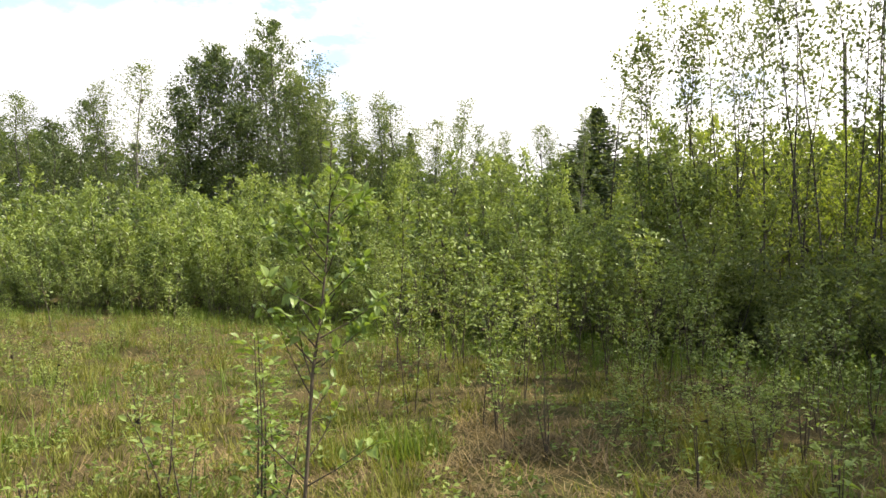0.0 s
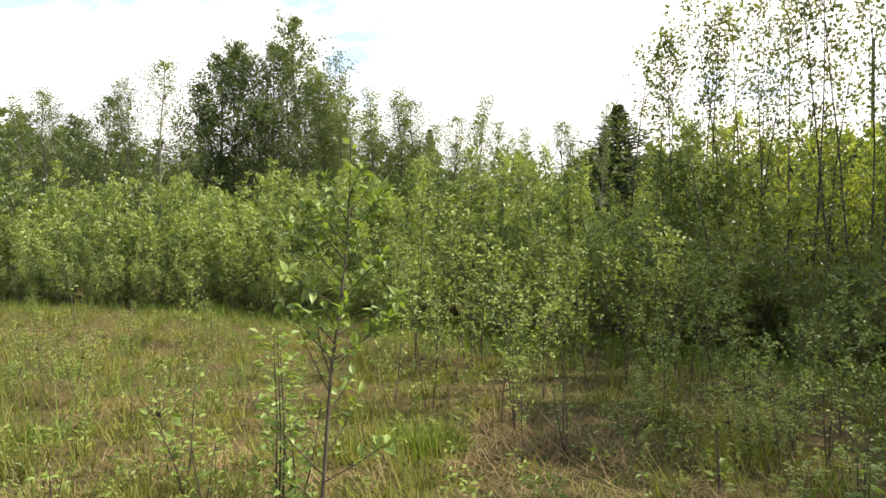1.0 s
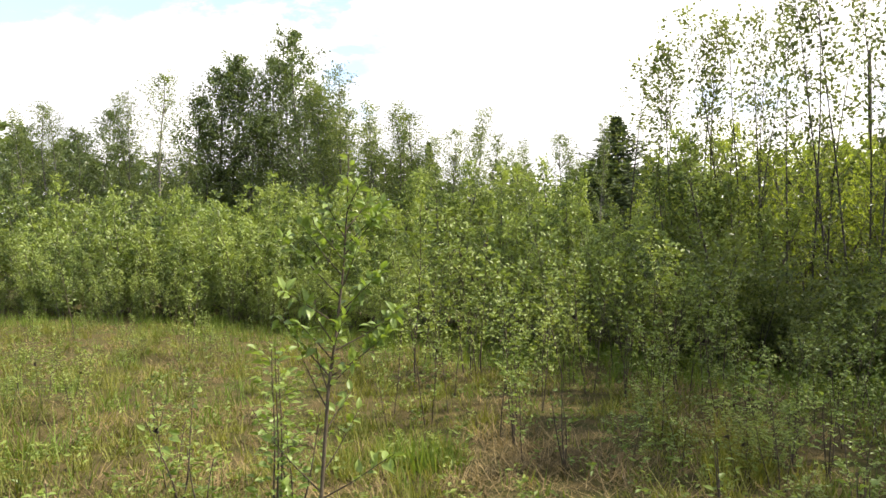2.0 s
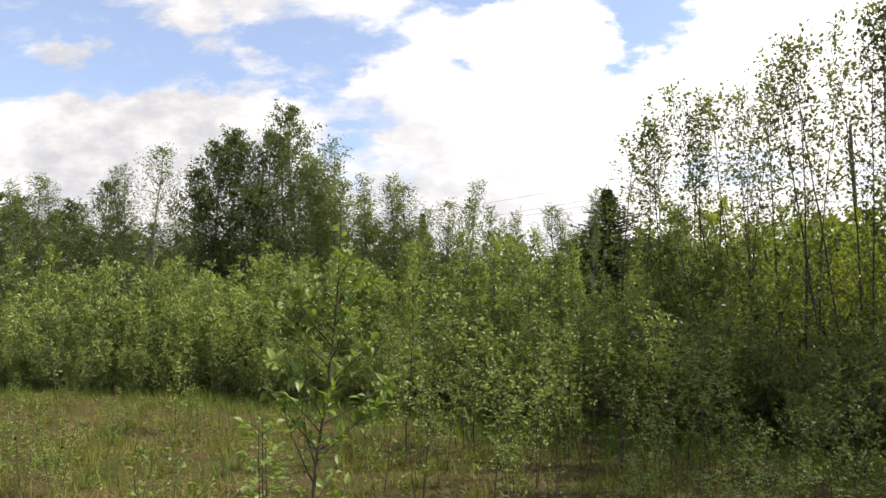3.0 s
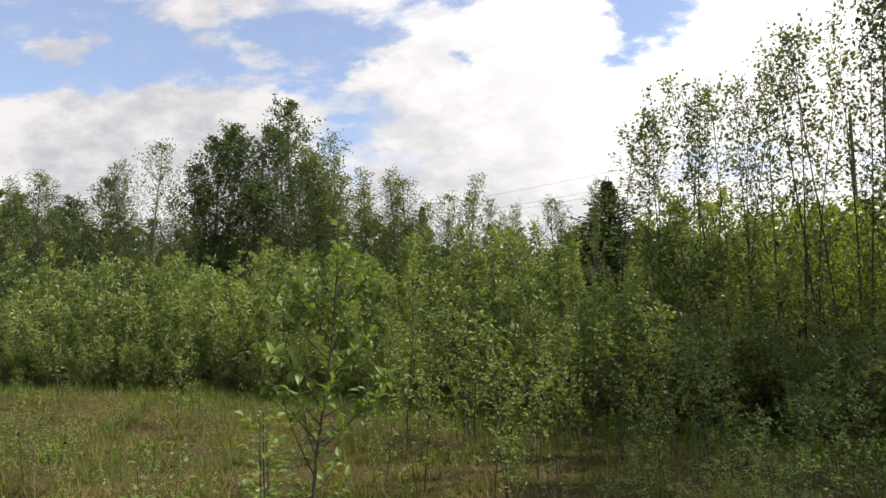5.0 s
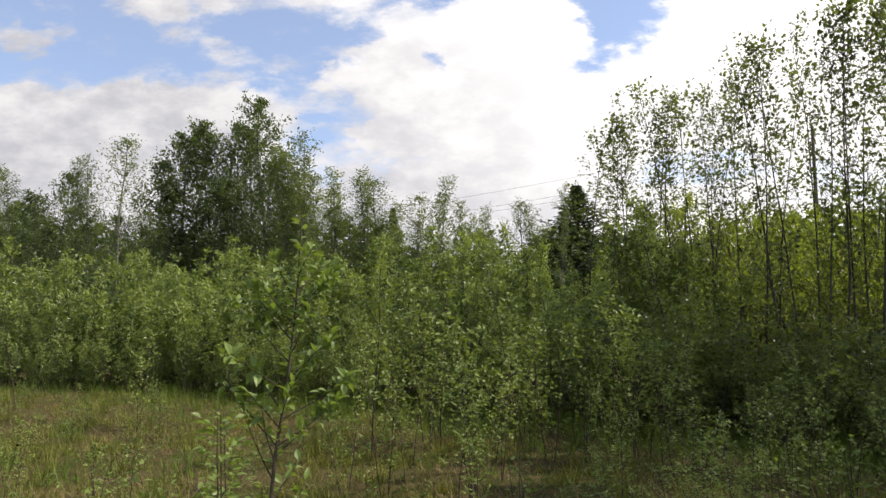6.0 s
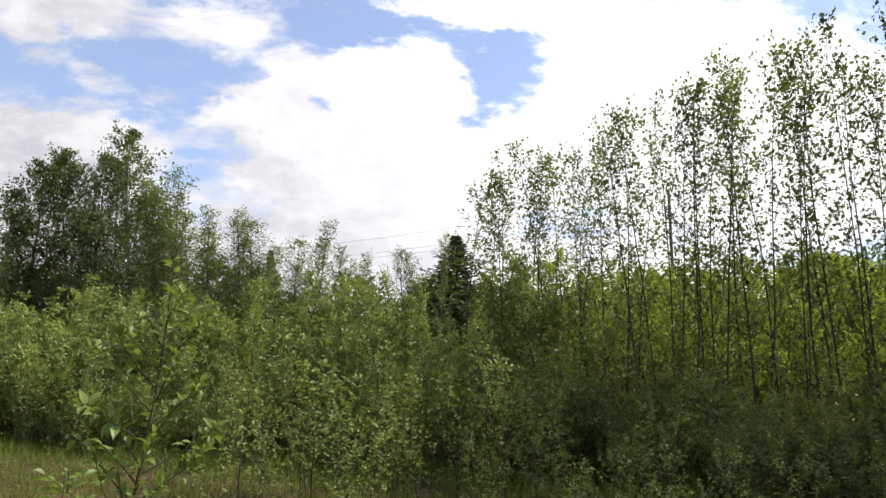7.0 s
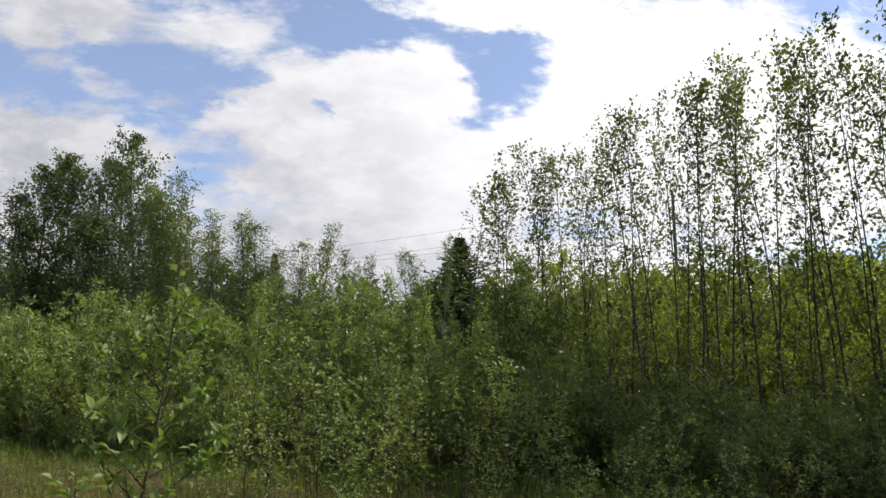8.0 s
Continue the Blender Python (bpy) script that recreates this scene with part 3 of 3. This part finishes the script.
# the rise looks sunlit partly through its brightened leaf colour
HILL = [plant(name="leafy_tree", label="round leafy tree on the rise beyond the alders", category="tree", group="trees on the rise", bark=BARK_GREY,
              leaf_mat=LEAF_BACKLIT, seed=90 + i, height=5.0, radius=0.07, stems=4, spread=0.4, crown0=0.1, limbs=16, limb=1.4, rise=0.6, turn_up=0.4, twigs=7,
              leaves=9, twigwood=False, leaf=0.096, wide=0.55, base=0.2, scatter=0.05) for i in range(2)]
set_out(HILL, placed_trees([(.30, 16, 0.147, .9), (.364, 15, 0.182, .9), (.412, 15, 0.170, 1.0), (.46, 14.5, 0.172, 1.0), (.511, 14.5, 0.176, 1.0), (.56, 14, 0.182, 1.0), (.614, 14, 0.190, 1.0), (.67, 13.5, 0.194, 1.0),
                            (.722, 13, 0.200, 1.0), (.78, 13, .186, 1.0), (.835, 12.5, .194, 1.0), (.885, 12.5, .208, 1.0), (.931, 12.5, .222, 1.0), (.98, 12.5, .232, 1.0), (1.03, 12, .240, 1.0),
                            # bearings past 1.05 are unseen trees, added for the shade they cast
                            (1.10, 12, .255, 1.0), (1.18, 12, .27, 1.0), (1.27, 12, .285, 1.0),
                            (.52, 12, 0.122, .8), (.60, 11.5, 0.132, .8), (.68, 11, 0.137, .8), (.76, 10.9, 0.142, .8), (.84, 10.7, .13, .8), (.92, 10.5, .14, .8), (1.0, 10.4, .15, .8), (1.09, 10.4, .16, .8),
                            (.385, 16, 0.164, 1.0), (.435, 16, 0.166, 1.0), (.485, 15.5, 0.170, 1.0), (.535, 15.5, 0.174, 1.0), (.585, 15, 0.180, 1.0), (.64, 15, 0.186, 1.0), (.695, 14.5, 0.190, 1.0),
                            (.75, 14, 0.197, 1.0), (.81, 14, .182, 1.0), (.86, 13.5, .194, 1.0), (.905, 13.5, .206, 1.0), (.955, 13.5, .216, 1.0), (1.005, 13.5, .226, 1.0)], 5.0, 23))


WILLOWS = [plant(name="tall_willow", label="tall light green willow rising above the thicket", category="tree", group="tall willows in the thicket", bark=BARK_GREY,
                 leaf_mat=LEAF_WILLOW, seed=95 + i, height=4.0, radius=0.035, stems=3, spread=0.22, crown0=0.05, limbs=24, limb=0.75, rise=0.9, turn_up=0.5, twigs=6,
                 leaves=7, twigwood=False, leaf=0.100, wide=0.50, base=0.15, level=0.8, lift=0.4, scatter=0.06) for i in range(3)]
set_out(WILLOWS, placed_trees([(-.36, 20, .098, 1.0), (-.30, 20, .102, 1.0), (-.27, 19, .105, 1.0), (-.24, 19, .108, 1.0), (-.20, 18.5, .112, 1.0), (-.16, 18, .115, 1.0), (-.13, 17.5, .115, 1.0), (-.105, 17, .118, 1.0), (-.072, 17, .125, 1.0), (-.045, 17, .135, 1.0), (-.020, 16, .130, 1.0), (.012, 16, .138, 1.0),
                               (.040, 16, .122, 1.0), (.075, 15, .105, 1.0), (.105, 15, .120, 1.0), (.130, 14.5, .145, 1.0), (.150, 14.5, .150, 1.0), (.172, 14, .110, 1.0), (.200, 14, .072, 1.0),
                               (.235, 13.5, .078, 1.0), (.265, 13.5, .115, 1.0), (.290, 12.5, .128, 1.0), (.330, 12, .135, 1.0), (.375, 12, .185, 1.0), (.400, 11.5, .178, 1.0), (.43, 11.5, .120, 1.0)], 4.0, 26))


def spruce(seed, height, width):
    """A spruce: whorls of sinking boughs set with flat sprays of needles."""
    rng = np.random.default_rng(seed)
    trunk = branch = Wood()
    trunk.tube(bend(rng, (0, 0, -0.1), (0, 0, 1), height + 0.1, 0, 8, 0.008), np.linspace(height * 0.014, 0.01, 9), 7)
    at, way = [], []
    level = 0.4
    while level < height - 0.25:
        rel = 1 - level / height
        for b in range(7):
            az = b * 0.898 + rng.uniform(-0.3, 0.3) + level * 3
            span = width * rel ** 1.4 * rng.uniform(0.6, 1.08) + 0.05
            path = bend(rng, (0, 0, level), (math.cos(az), math.sin(az), 0.1 if rel < 0.3 else -0.18), span, 0.35, 4, 0.04)
            branch.tube(path, np.linspace(0.025 * rel + 0.006, 0.004, 5), 4, True)
            for s in np.linspace(0.08, 1.0, int(16 + 22 * rel)) + rng.uniform(-0.03, 0.03):
                q, d = pick_along(path, s)
                for sign in (-1, 1):
                    across = np.array((-d[1], d[0], 0)) * sign
                    at.append(q), way.append(d * 0.7 + across * 0.9 + np.array((0, 0, -0.2)) + rng.normal(0, 0.4, 3))
        level += 0.33 * (0.5 + 0.6 * rel)
    for z in np.linspace(height - 1.2, height, 20):
        az = rng.uniform(0, 6.28)
        at.append(np.array((0, 0, z))), way.append(np.array((math.cos(az) * 0.6, math.sin(az) * 0.6, 0.7)))
    verts, faces = blades(rng, np.array(at), np.array(way), 0.12 + 0.26 * np.clip(1.15 - np.array(at)[:, 2] / height, 0, 1), 0.34, 0.6, 0.08)
    foot = tagged(new("spruce_tree"), "dark green spruce standing behind the thicket", "tree", "spruces")
    part("trunk", trunk.mesh("spruce_trunk", BARK_GREY), foot)
    part("needles", quads("spruce_needles", verts, faces, NEEDLES), foot)
    return foot


SPRUCES = [spruce(5, 11.0, 8.0), spruce(6, 11.0, 7.0)]
set_out(SPRUCES, placed_trees([(.2335, 38, .219, 1.75), (-.049, 40, .180, .9), (.212, 37, .165, 1.7)], 11.0, 24))


# ---- woods in the distance ----
def far_woods():
    rng = np.random.default_rng(31)
    wood, at, way = Wood(), [], []
    for i in range(190):
        az = radians(-64 + 128 * (i + rng.uniform(0, 1)) / 190)
        dist = rng.uniform(64, 88)
        x, y, tall = math.sin(az) * dist, math.cos(az) * dist, rng.uniform(9.5, 13.0) * (0.85 + 0.25 * abs(math.degrees(az)) / 60)
        wood.tube(np.array(((x, y, -0.2), (x, y, tall * 0.9))), (0.16, 0.04), 5)
        n = 270
        h = rng.uniform(0.08, 1.0, n)
        r = 2.3 * np.sqrt(rng.uniform(0.1, 1, n)) * np.sin(np.pi * np.clip(h * 0.8 + 0.16, 0, 1)) ** 0.8
        a = rng.uniform(0, 6.28, n)
        at.append(np.stack((x + r * np.cos(a), y + r * np.sin(a), h * tall), -1))
        way.append(np.stack((np.cos(a), np.sin(a), rng.uniform(-0.6, 0.9, n)), -1) + rng.normal(0, 0.4, (n, 3)))
    verts, faces = blades(rng, np.concatenate(at), np.concatenate(way), 1.0, 0.7)
    foot = tagged(new("far_woods"), "mixed green woods along the horizon", "woods", kind="stuff")
    part("trunk", wood.mesh("far_trunks", BARK_GREY), foot)
    part("crown", quads("far_crowns", verts, faces, LEAF_BIRCH), foot)


far_woods()


# ---- overhead line ----
def power_line():
    """Two poles with a crossarm, hidden by the trees, and three cables between them."""
    one, two = Vector((-16.3, 92.5, 0)), Vector((28.5, 47.0, 0))
    along = (two - one).normalized()
    across = Vector((-along.y, along.x, 0))
    for foot in (one, two):
        pole = tagged(new("power_pole"), "weathered wooden power pole with a crossarm", "pole", "overhead line")
        pole.location = foot
        post, arm = Wood(), Wood()
        post.tube(((0, 0, -0.5), (0, 0, 8), (0, 0, 16.2)), (0.16, 0.14, 0.11), 10)
        arm.tube((-across * 1.3 + Vector((0, 0, 14.3)), across * 1.3 + Vector((0, 0, 14.3))), (0.08, 0.08), 4)
        part("post", post.mesh("pole_post", BARK_GREY), pole)
        part("crossarm", arm.mesh("pole_arm", BARK_GREY), pole)
    for offset, height in ((0.0, 16.15), (1.1, 14.36), (-1.1, 14.36)):
        points = []
        for i in range(25):
            s = i / 24
            points.append(one.lerp(two, s) + across * offset + Vector((0, 0, height + 0.5 - 0.5 * (1 - (2 * s - 1) ** 2) * 1.6 - 0.5)))
        wire = Wood()
        wire.tube(points, np.full(25, 0.013), 5)
        tagged(new("power_cable", wire.mesh("power_cable", CABLE)), "thin dark power cable sagging across the sky", "cable", "overhead line")


power_line()

# ---- saplings in the clearing ----
ASPENS = [plant(name="aspen_sapling", label="young aspen sapling with pale green leaves", category="sapling", group="saplings in the clearing", bark=BARK_BROWN,
                leaf_mat=LEAF_ASPEN, crown_name="foliage", seed=110 + i, height=1.5, radius=0.0075, stems=1 + i % 2, spread=0.2, crown0=0.24, limbs=16, limb=0.34,
                rise=0.8, turn_up=0.3, twigs=3, leaves=4, lift=1.0, level=0.45, leaf=0.056, wide=0.62, shape="even", base=0.04, twigwood=False) for i in range(4)]


def sapling_places():
    rng = np.random.default_rng(40)
    places = []
    # bearing, distance and height of those that stand out
    for u, far, tall in ((0.244, 7.1, .95), (0.405, 6.7, .65), (0.432, 6.6, .6), (0.097, 5.1, .9), (0.060, 5.7, 1.25), (0.083, 6.1, 1.4), (0.460, 4.5, .65), (0.487, 5.0, .6),
                         (0.589, 3.5, .42), (-0.437, 4.3, .75), (-0.589, 12.0, 1.9), (-0.414, 10.3, 1.4), (-0.579, 6.1, .7), (-0.635, 6.9, .8), (0.156, 8.2, 2.0), (0.018, 8.9, 1.9), (-0.055, 9.6, 1.8), (0.193, 7.6, 1.5), (0.303, 7.5, 1.4), (0.359, 7.0, 1.2), (0.524, 5.8, .9),
                         (0.570, 5.4, 1.0), (0.625, 5.0, .9), (0.120, 6.7, 1.3), (-0.009, 7.6, 1.2), (0.276, 5.4, .5), (0.331, 4.8, .4), (0.313, 7.6, 1.6), (0.340, 7.2, 1.4), (0.285, 8.0, 1.6), (0.326, 7.9, 1.8)):
        places.append((u * far, far, tall))
    for _ in range(26):
        far = rng.uniform(5.5, 12)
        u = rng.uniform(-0.15, 0.8)
        if far < edge_of_thicket(u * far) + 0.3:
            places.append((u * far, far, rng.uniform(0.5, 1.7)))
    for _ in range(18):
        far = rng.uniform(7.5, 11.0)
        u = rng.uniform(-0.13, 0.30)
        if far < edge_of_thicket(u * far):
            places.append((u * far, far, rng.uniform(1.0, 2.2)))
    for _ in range(34):
        x, far = rng.uniform(1.2, 5.5), rng.uniform(3.4, 6.4)
        if 0.3 < edge_of_thicket(x) - far:
            places.append((x, far, rng.uniform(0.3, 0.95)))
    for _ in range(26):
        x = rng.uniform(-9, -0.6)
        places.append((x, edge_of_thicket(x) - rng.uniform(0.9, 1.9), rng.uniform(0.7, 1.5)))
    for _ in range(30):
        far = rng.uniform(5, 15)
        u = rng.uniform(-0.8, -0.2)
        places.append((u * far, far, rng.uniform(0.3, 0.8)))
    return [at_ground(x, y, rng.uniform(0, 360), max(0.55, tall / 1.5), (tall / 1.5) / max(0.55, tall / 1.5)) for x, y, tall in places]


set_out(ASPENS, sapling_places())


def leaf_mesh():
    """One broad leaf with a stalk, a raised midrib line and a drooping tip; one metre long."""
    bm = bmesh.new()
    rows = []
    for s, w, z in ((0.0, 0.012, 0.0), (0.16, 0.02, 0.02), (0.24, 0.14, 0.05), (0.45, 0.22, 0.07), (0.68, 0.175, 0.05), (0.87, 0.075, 0.0), (1.0, 0.008, -0.06)):
        rows.append([bm.verts.new((-w, s, z + w * 0.32)), bm.verts.new((0, s, z)), bm.verts.new((w, s, z + w * 0.32))])
    for a, b in zip(rows, rows[1:]):
        bm.faces.new((a[0], a[1], b[1], b[0]))
        bm.faces.new((a[1], a[2], b[2], b[1]))
    me = bpy.data.meshes.new("leaf")
    bm.to_mesh(me)
    bm.free()
    me.materials.append(LEAF_BROAD)
    return me


def near_sapling():
    """The tall sapling close to the camera, with every branch and leaf of its own."""
    rng = np.random.default_rng(60)
    foot = tagged(new("tall_sapling"), "slender young aspen with large light green leaves on thin branches", "sapling", "saplings in the clearing")
    foot.matrix_basis = Matrix.Translation((-0.69, 3.15, 0))
    stem = np.array([(.02, 0, -0.06), (.035, 0, .366), (.048, 0, .586), (.07, 0, .948), (.107, .01, 1.23), (.137, .01, 1.526), (.15, .02, 1.794), (.156, .02, 2.063)])
    w = Wood()
    w.tube(stem, (0.012, 0.010, 0.0092, 0.0082, 0.0065, 0.005, 0.0035, 0.002), 8)
    part("stem", w.mesh("near_stem", BARK_BROWN), foot)
    broad = leaf_mesh()
    # height on the stem, reach to the side and ahead, rise, leaves
    for h, dx, dy, dz, count in ((.45, -.40, .10, .34, 9), (.42, .35, -.12, .24, 9), (.55, .19, .15, .24, 8), (.93, -.10, .02, .24, 7), (1.08, -.20, .10, .17, 10),
                                 (.95, .14, -.05, .13, 7), (1.0, .30, .06, .18, 20), (1.12, .33, .12, .16, 18), (1.25, -.25, -.10, .20, 9), (1.38, -.30, .08, .28, 9),
                                 (1.42, .14, -.10, .18, 7), (1.55, -.14, .06, .18, 8), (1.58, .22, -.04, .20, 10), (1.70, .10, .10, .14, 6), (.75, .10, .16, .14, 6),
                                 (.30, -.12, -.20, .2, 6), (.85, -.20, .0, .34, 9), (1.0, -.28, .05, .28, 9), (1.05, .05, -.12, .25, 8), (1.15, -.13, .05, .2, 8), (1.2, .12, .1, .22, 8),
                                 (1.3, .22, .0, .2, 9), (1.48, -.20, -.05, .22, 8), (1.66, -.12, .0, .2, 7), (1.78, .06, .0, .14, 6), (1.62, .16, .05, .16, 8)):
        start = np.array([np.interp(h, stem[:, 2], stem[:, i]) for i in (0, 1)] + [h])
        reach = np.array((dx, dy, dz))
        span = float(np.linalg.norm(reach))
        path = bend(rng, start, reach / span, span, 0.1, 5, 0.05)
        b = Wood()
        b.tube(path, np.linspace(0.0042, 0.0012, 6), 6)
        branch = part("branch", b.mesh("near_branch", BARK_BROWN), foot)
        count = int(count * (1.4 if h < 1.2 else 2.1))
        for k in range(count):
            s = 0.3 + 0.7 * ((k + rng.uniform(0, 1)) / count) ** 0.7
            q, d = pick_along(path, s)
            put_leaf(rng, broad, branch, q, d * 0.6 + rng.normal(0, 0.8, 3), rng.uniform(0.05, 0.09))
    for k in range(64):
        q, d = pick_along(stem, 0.42 + 0.58 * k / 63)
        az = rng.uniform(0, 6.28)
        put_leaf(rng, broad, foot, q, np.array((math.cos(az), math.sin(az), 0.35)), rng.uniform(0.04, 0.075))


def put_leaf(rng, me, parent, place, way, size):
    leaf = new("leaf", me)
    leaf.parent = parent
    way = Vector(way).normalized()
    leaf.matrix_basis = (Matrix.Translation(place) @ way.to_track_quat("Y", "Z").to_matrix().to_4x4()
                         @ pose(0, 0, 0, 0, rng.normal(0, 35), 0) @ Matrix.Scale(size, 4))


def broad_sapling(seed, x, y, height, leaf_size, stems, leaves, label):
    """A knee-high plant of a few bare shoots, each with a tuft of broad leaves."""
    rng = np.random.default_rng(seed)
    foot = tagged(new("broad_leaved_sapling"), label, "sapling", "broad-leaved saplings")
    foot.matrix_basis = Matrix.Translation((x, y, ground_height(x, y)))
    broad = leaf_mesh()
    for i in range(stems):
        az = 6.28 * (i + rng.uniform(0, 0.6)) / stems
        out = np.array((math.cos(az) * 0.2, math.sin(az) * 0.2, 1.0 + 0.6 * height))
        path = bend(rng, (0, 0, -0.03), out / np.linalg.norm(out), height * rng.uniform(0.8, 1.0), 0.35, 6, 0.05)
        shoot = Wood()
        shoot.tube(path, np.linspace(0.007, 0.002, 7), 6)
        stem = part("stem", shoot.mesh("shoot", BARK_BROWN), foot)
        for k in range(leaves):
            q, d = pick_along(path, 0.15 + 0.85 * (k + rng.uniform(0, 1)) / leaves)
            a = 2.4 * k + rng.uniform(-0.4, 0.4)
            q = q + np.array((math.cos(a), math.sin(a), 0.3)) * rng.uniform(0, 0.09 * height)
            put_leaf(rng, broad, stem, q, np.array((math.cos(a), math.sin(a), rng.uniform(-0.2, 0.6))), leaf_size * rng.uniform(0.6, 1.2))


near_sapling()
GREEN, PALE, DARK = "small sapling with broad green leaves in the grass", "knee-high sapling with large pale leaves", "thin sapling with dark drooping leaves"
for row in ((201, 2.10, 3.48, 0.46, 0.085, 3, 9, PALE), (202, 2.78, 6.52, 0.62, 0.115, 4, 8, PALE), (203, -2.35, 3.75, 0.30, 0.06, 4, 8, GREEN),
            (204, -1.70, 4.02, 0.75, 0.085, 2, 20, DARK), (213, -0.98, 3.59, 1.15, 0.066, 3, 84, GREEN), (214, -0.90, 3.65, 0.85, 0.062, 3, 60, GREEN), (205, -1.42, 3.64, 0.55, 0.06, 2, 8, GREEN), (206, 1.55, 4.02, 0.50, 0.07, 2, 8, GREEN),
            (207, 2.55, 4.68, 0.70, 0.075, 3, 8, GREEN), (208, 0.75, 4.78, 0.70, 0.055, 3, 9, GREEN), (209, 3.45, 5.33, 0.75, 0.09, 3, 8, GREEN),
            (210, 1.75, 7.07, 0.85, 0.075, 2, 10, GREEN), (211, 0.45, 5.55, 0.95, 0.06, 3, 12, GREEN), (212, -2.6, 5.65, 0.5, 0.06, 3, 8, GREEN)):
    broad_sapling(*row)
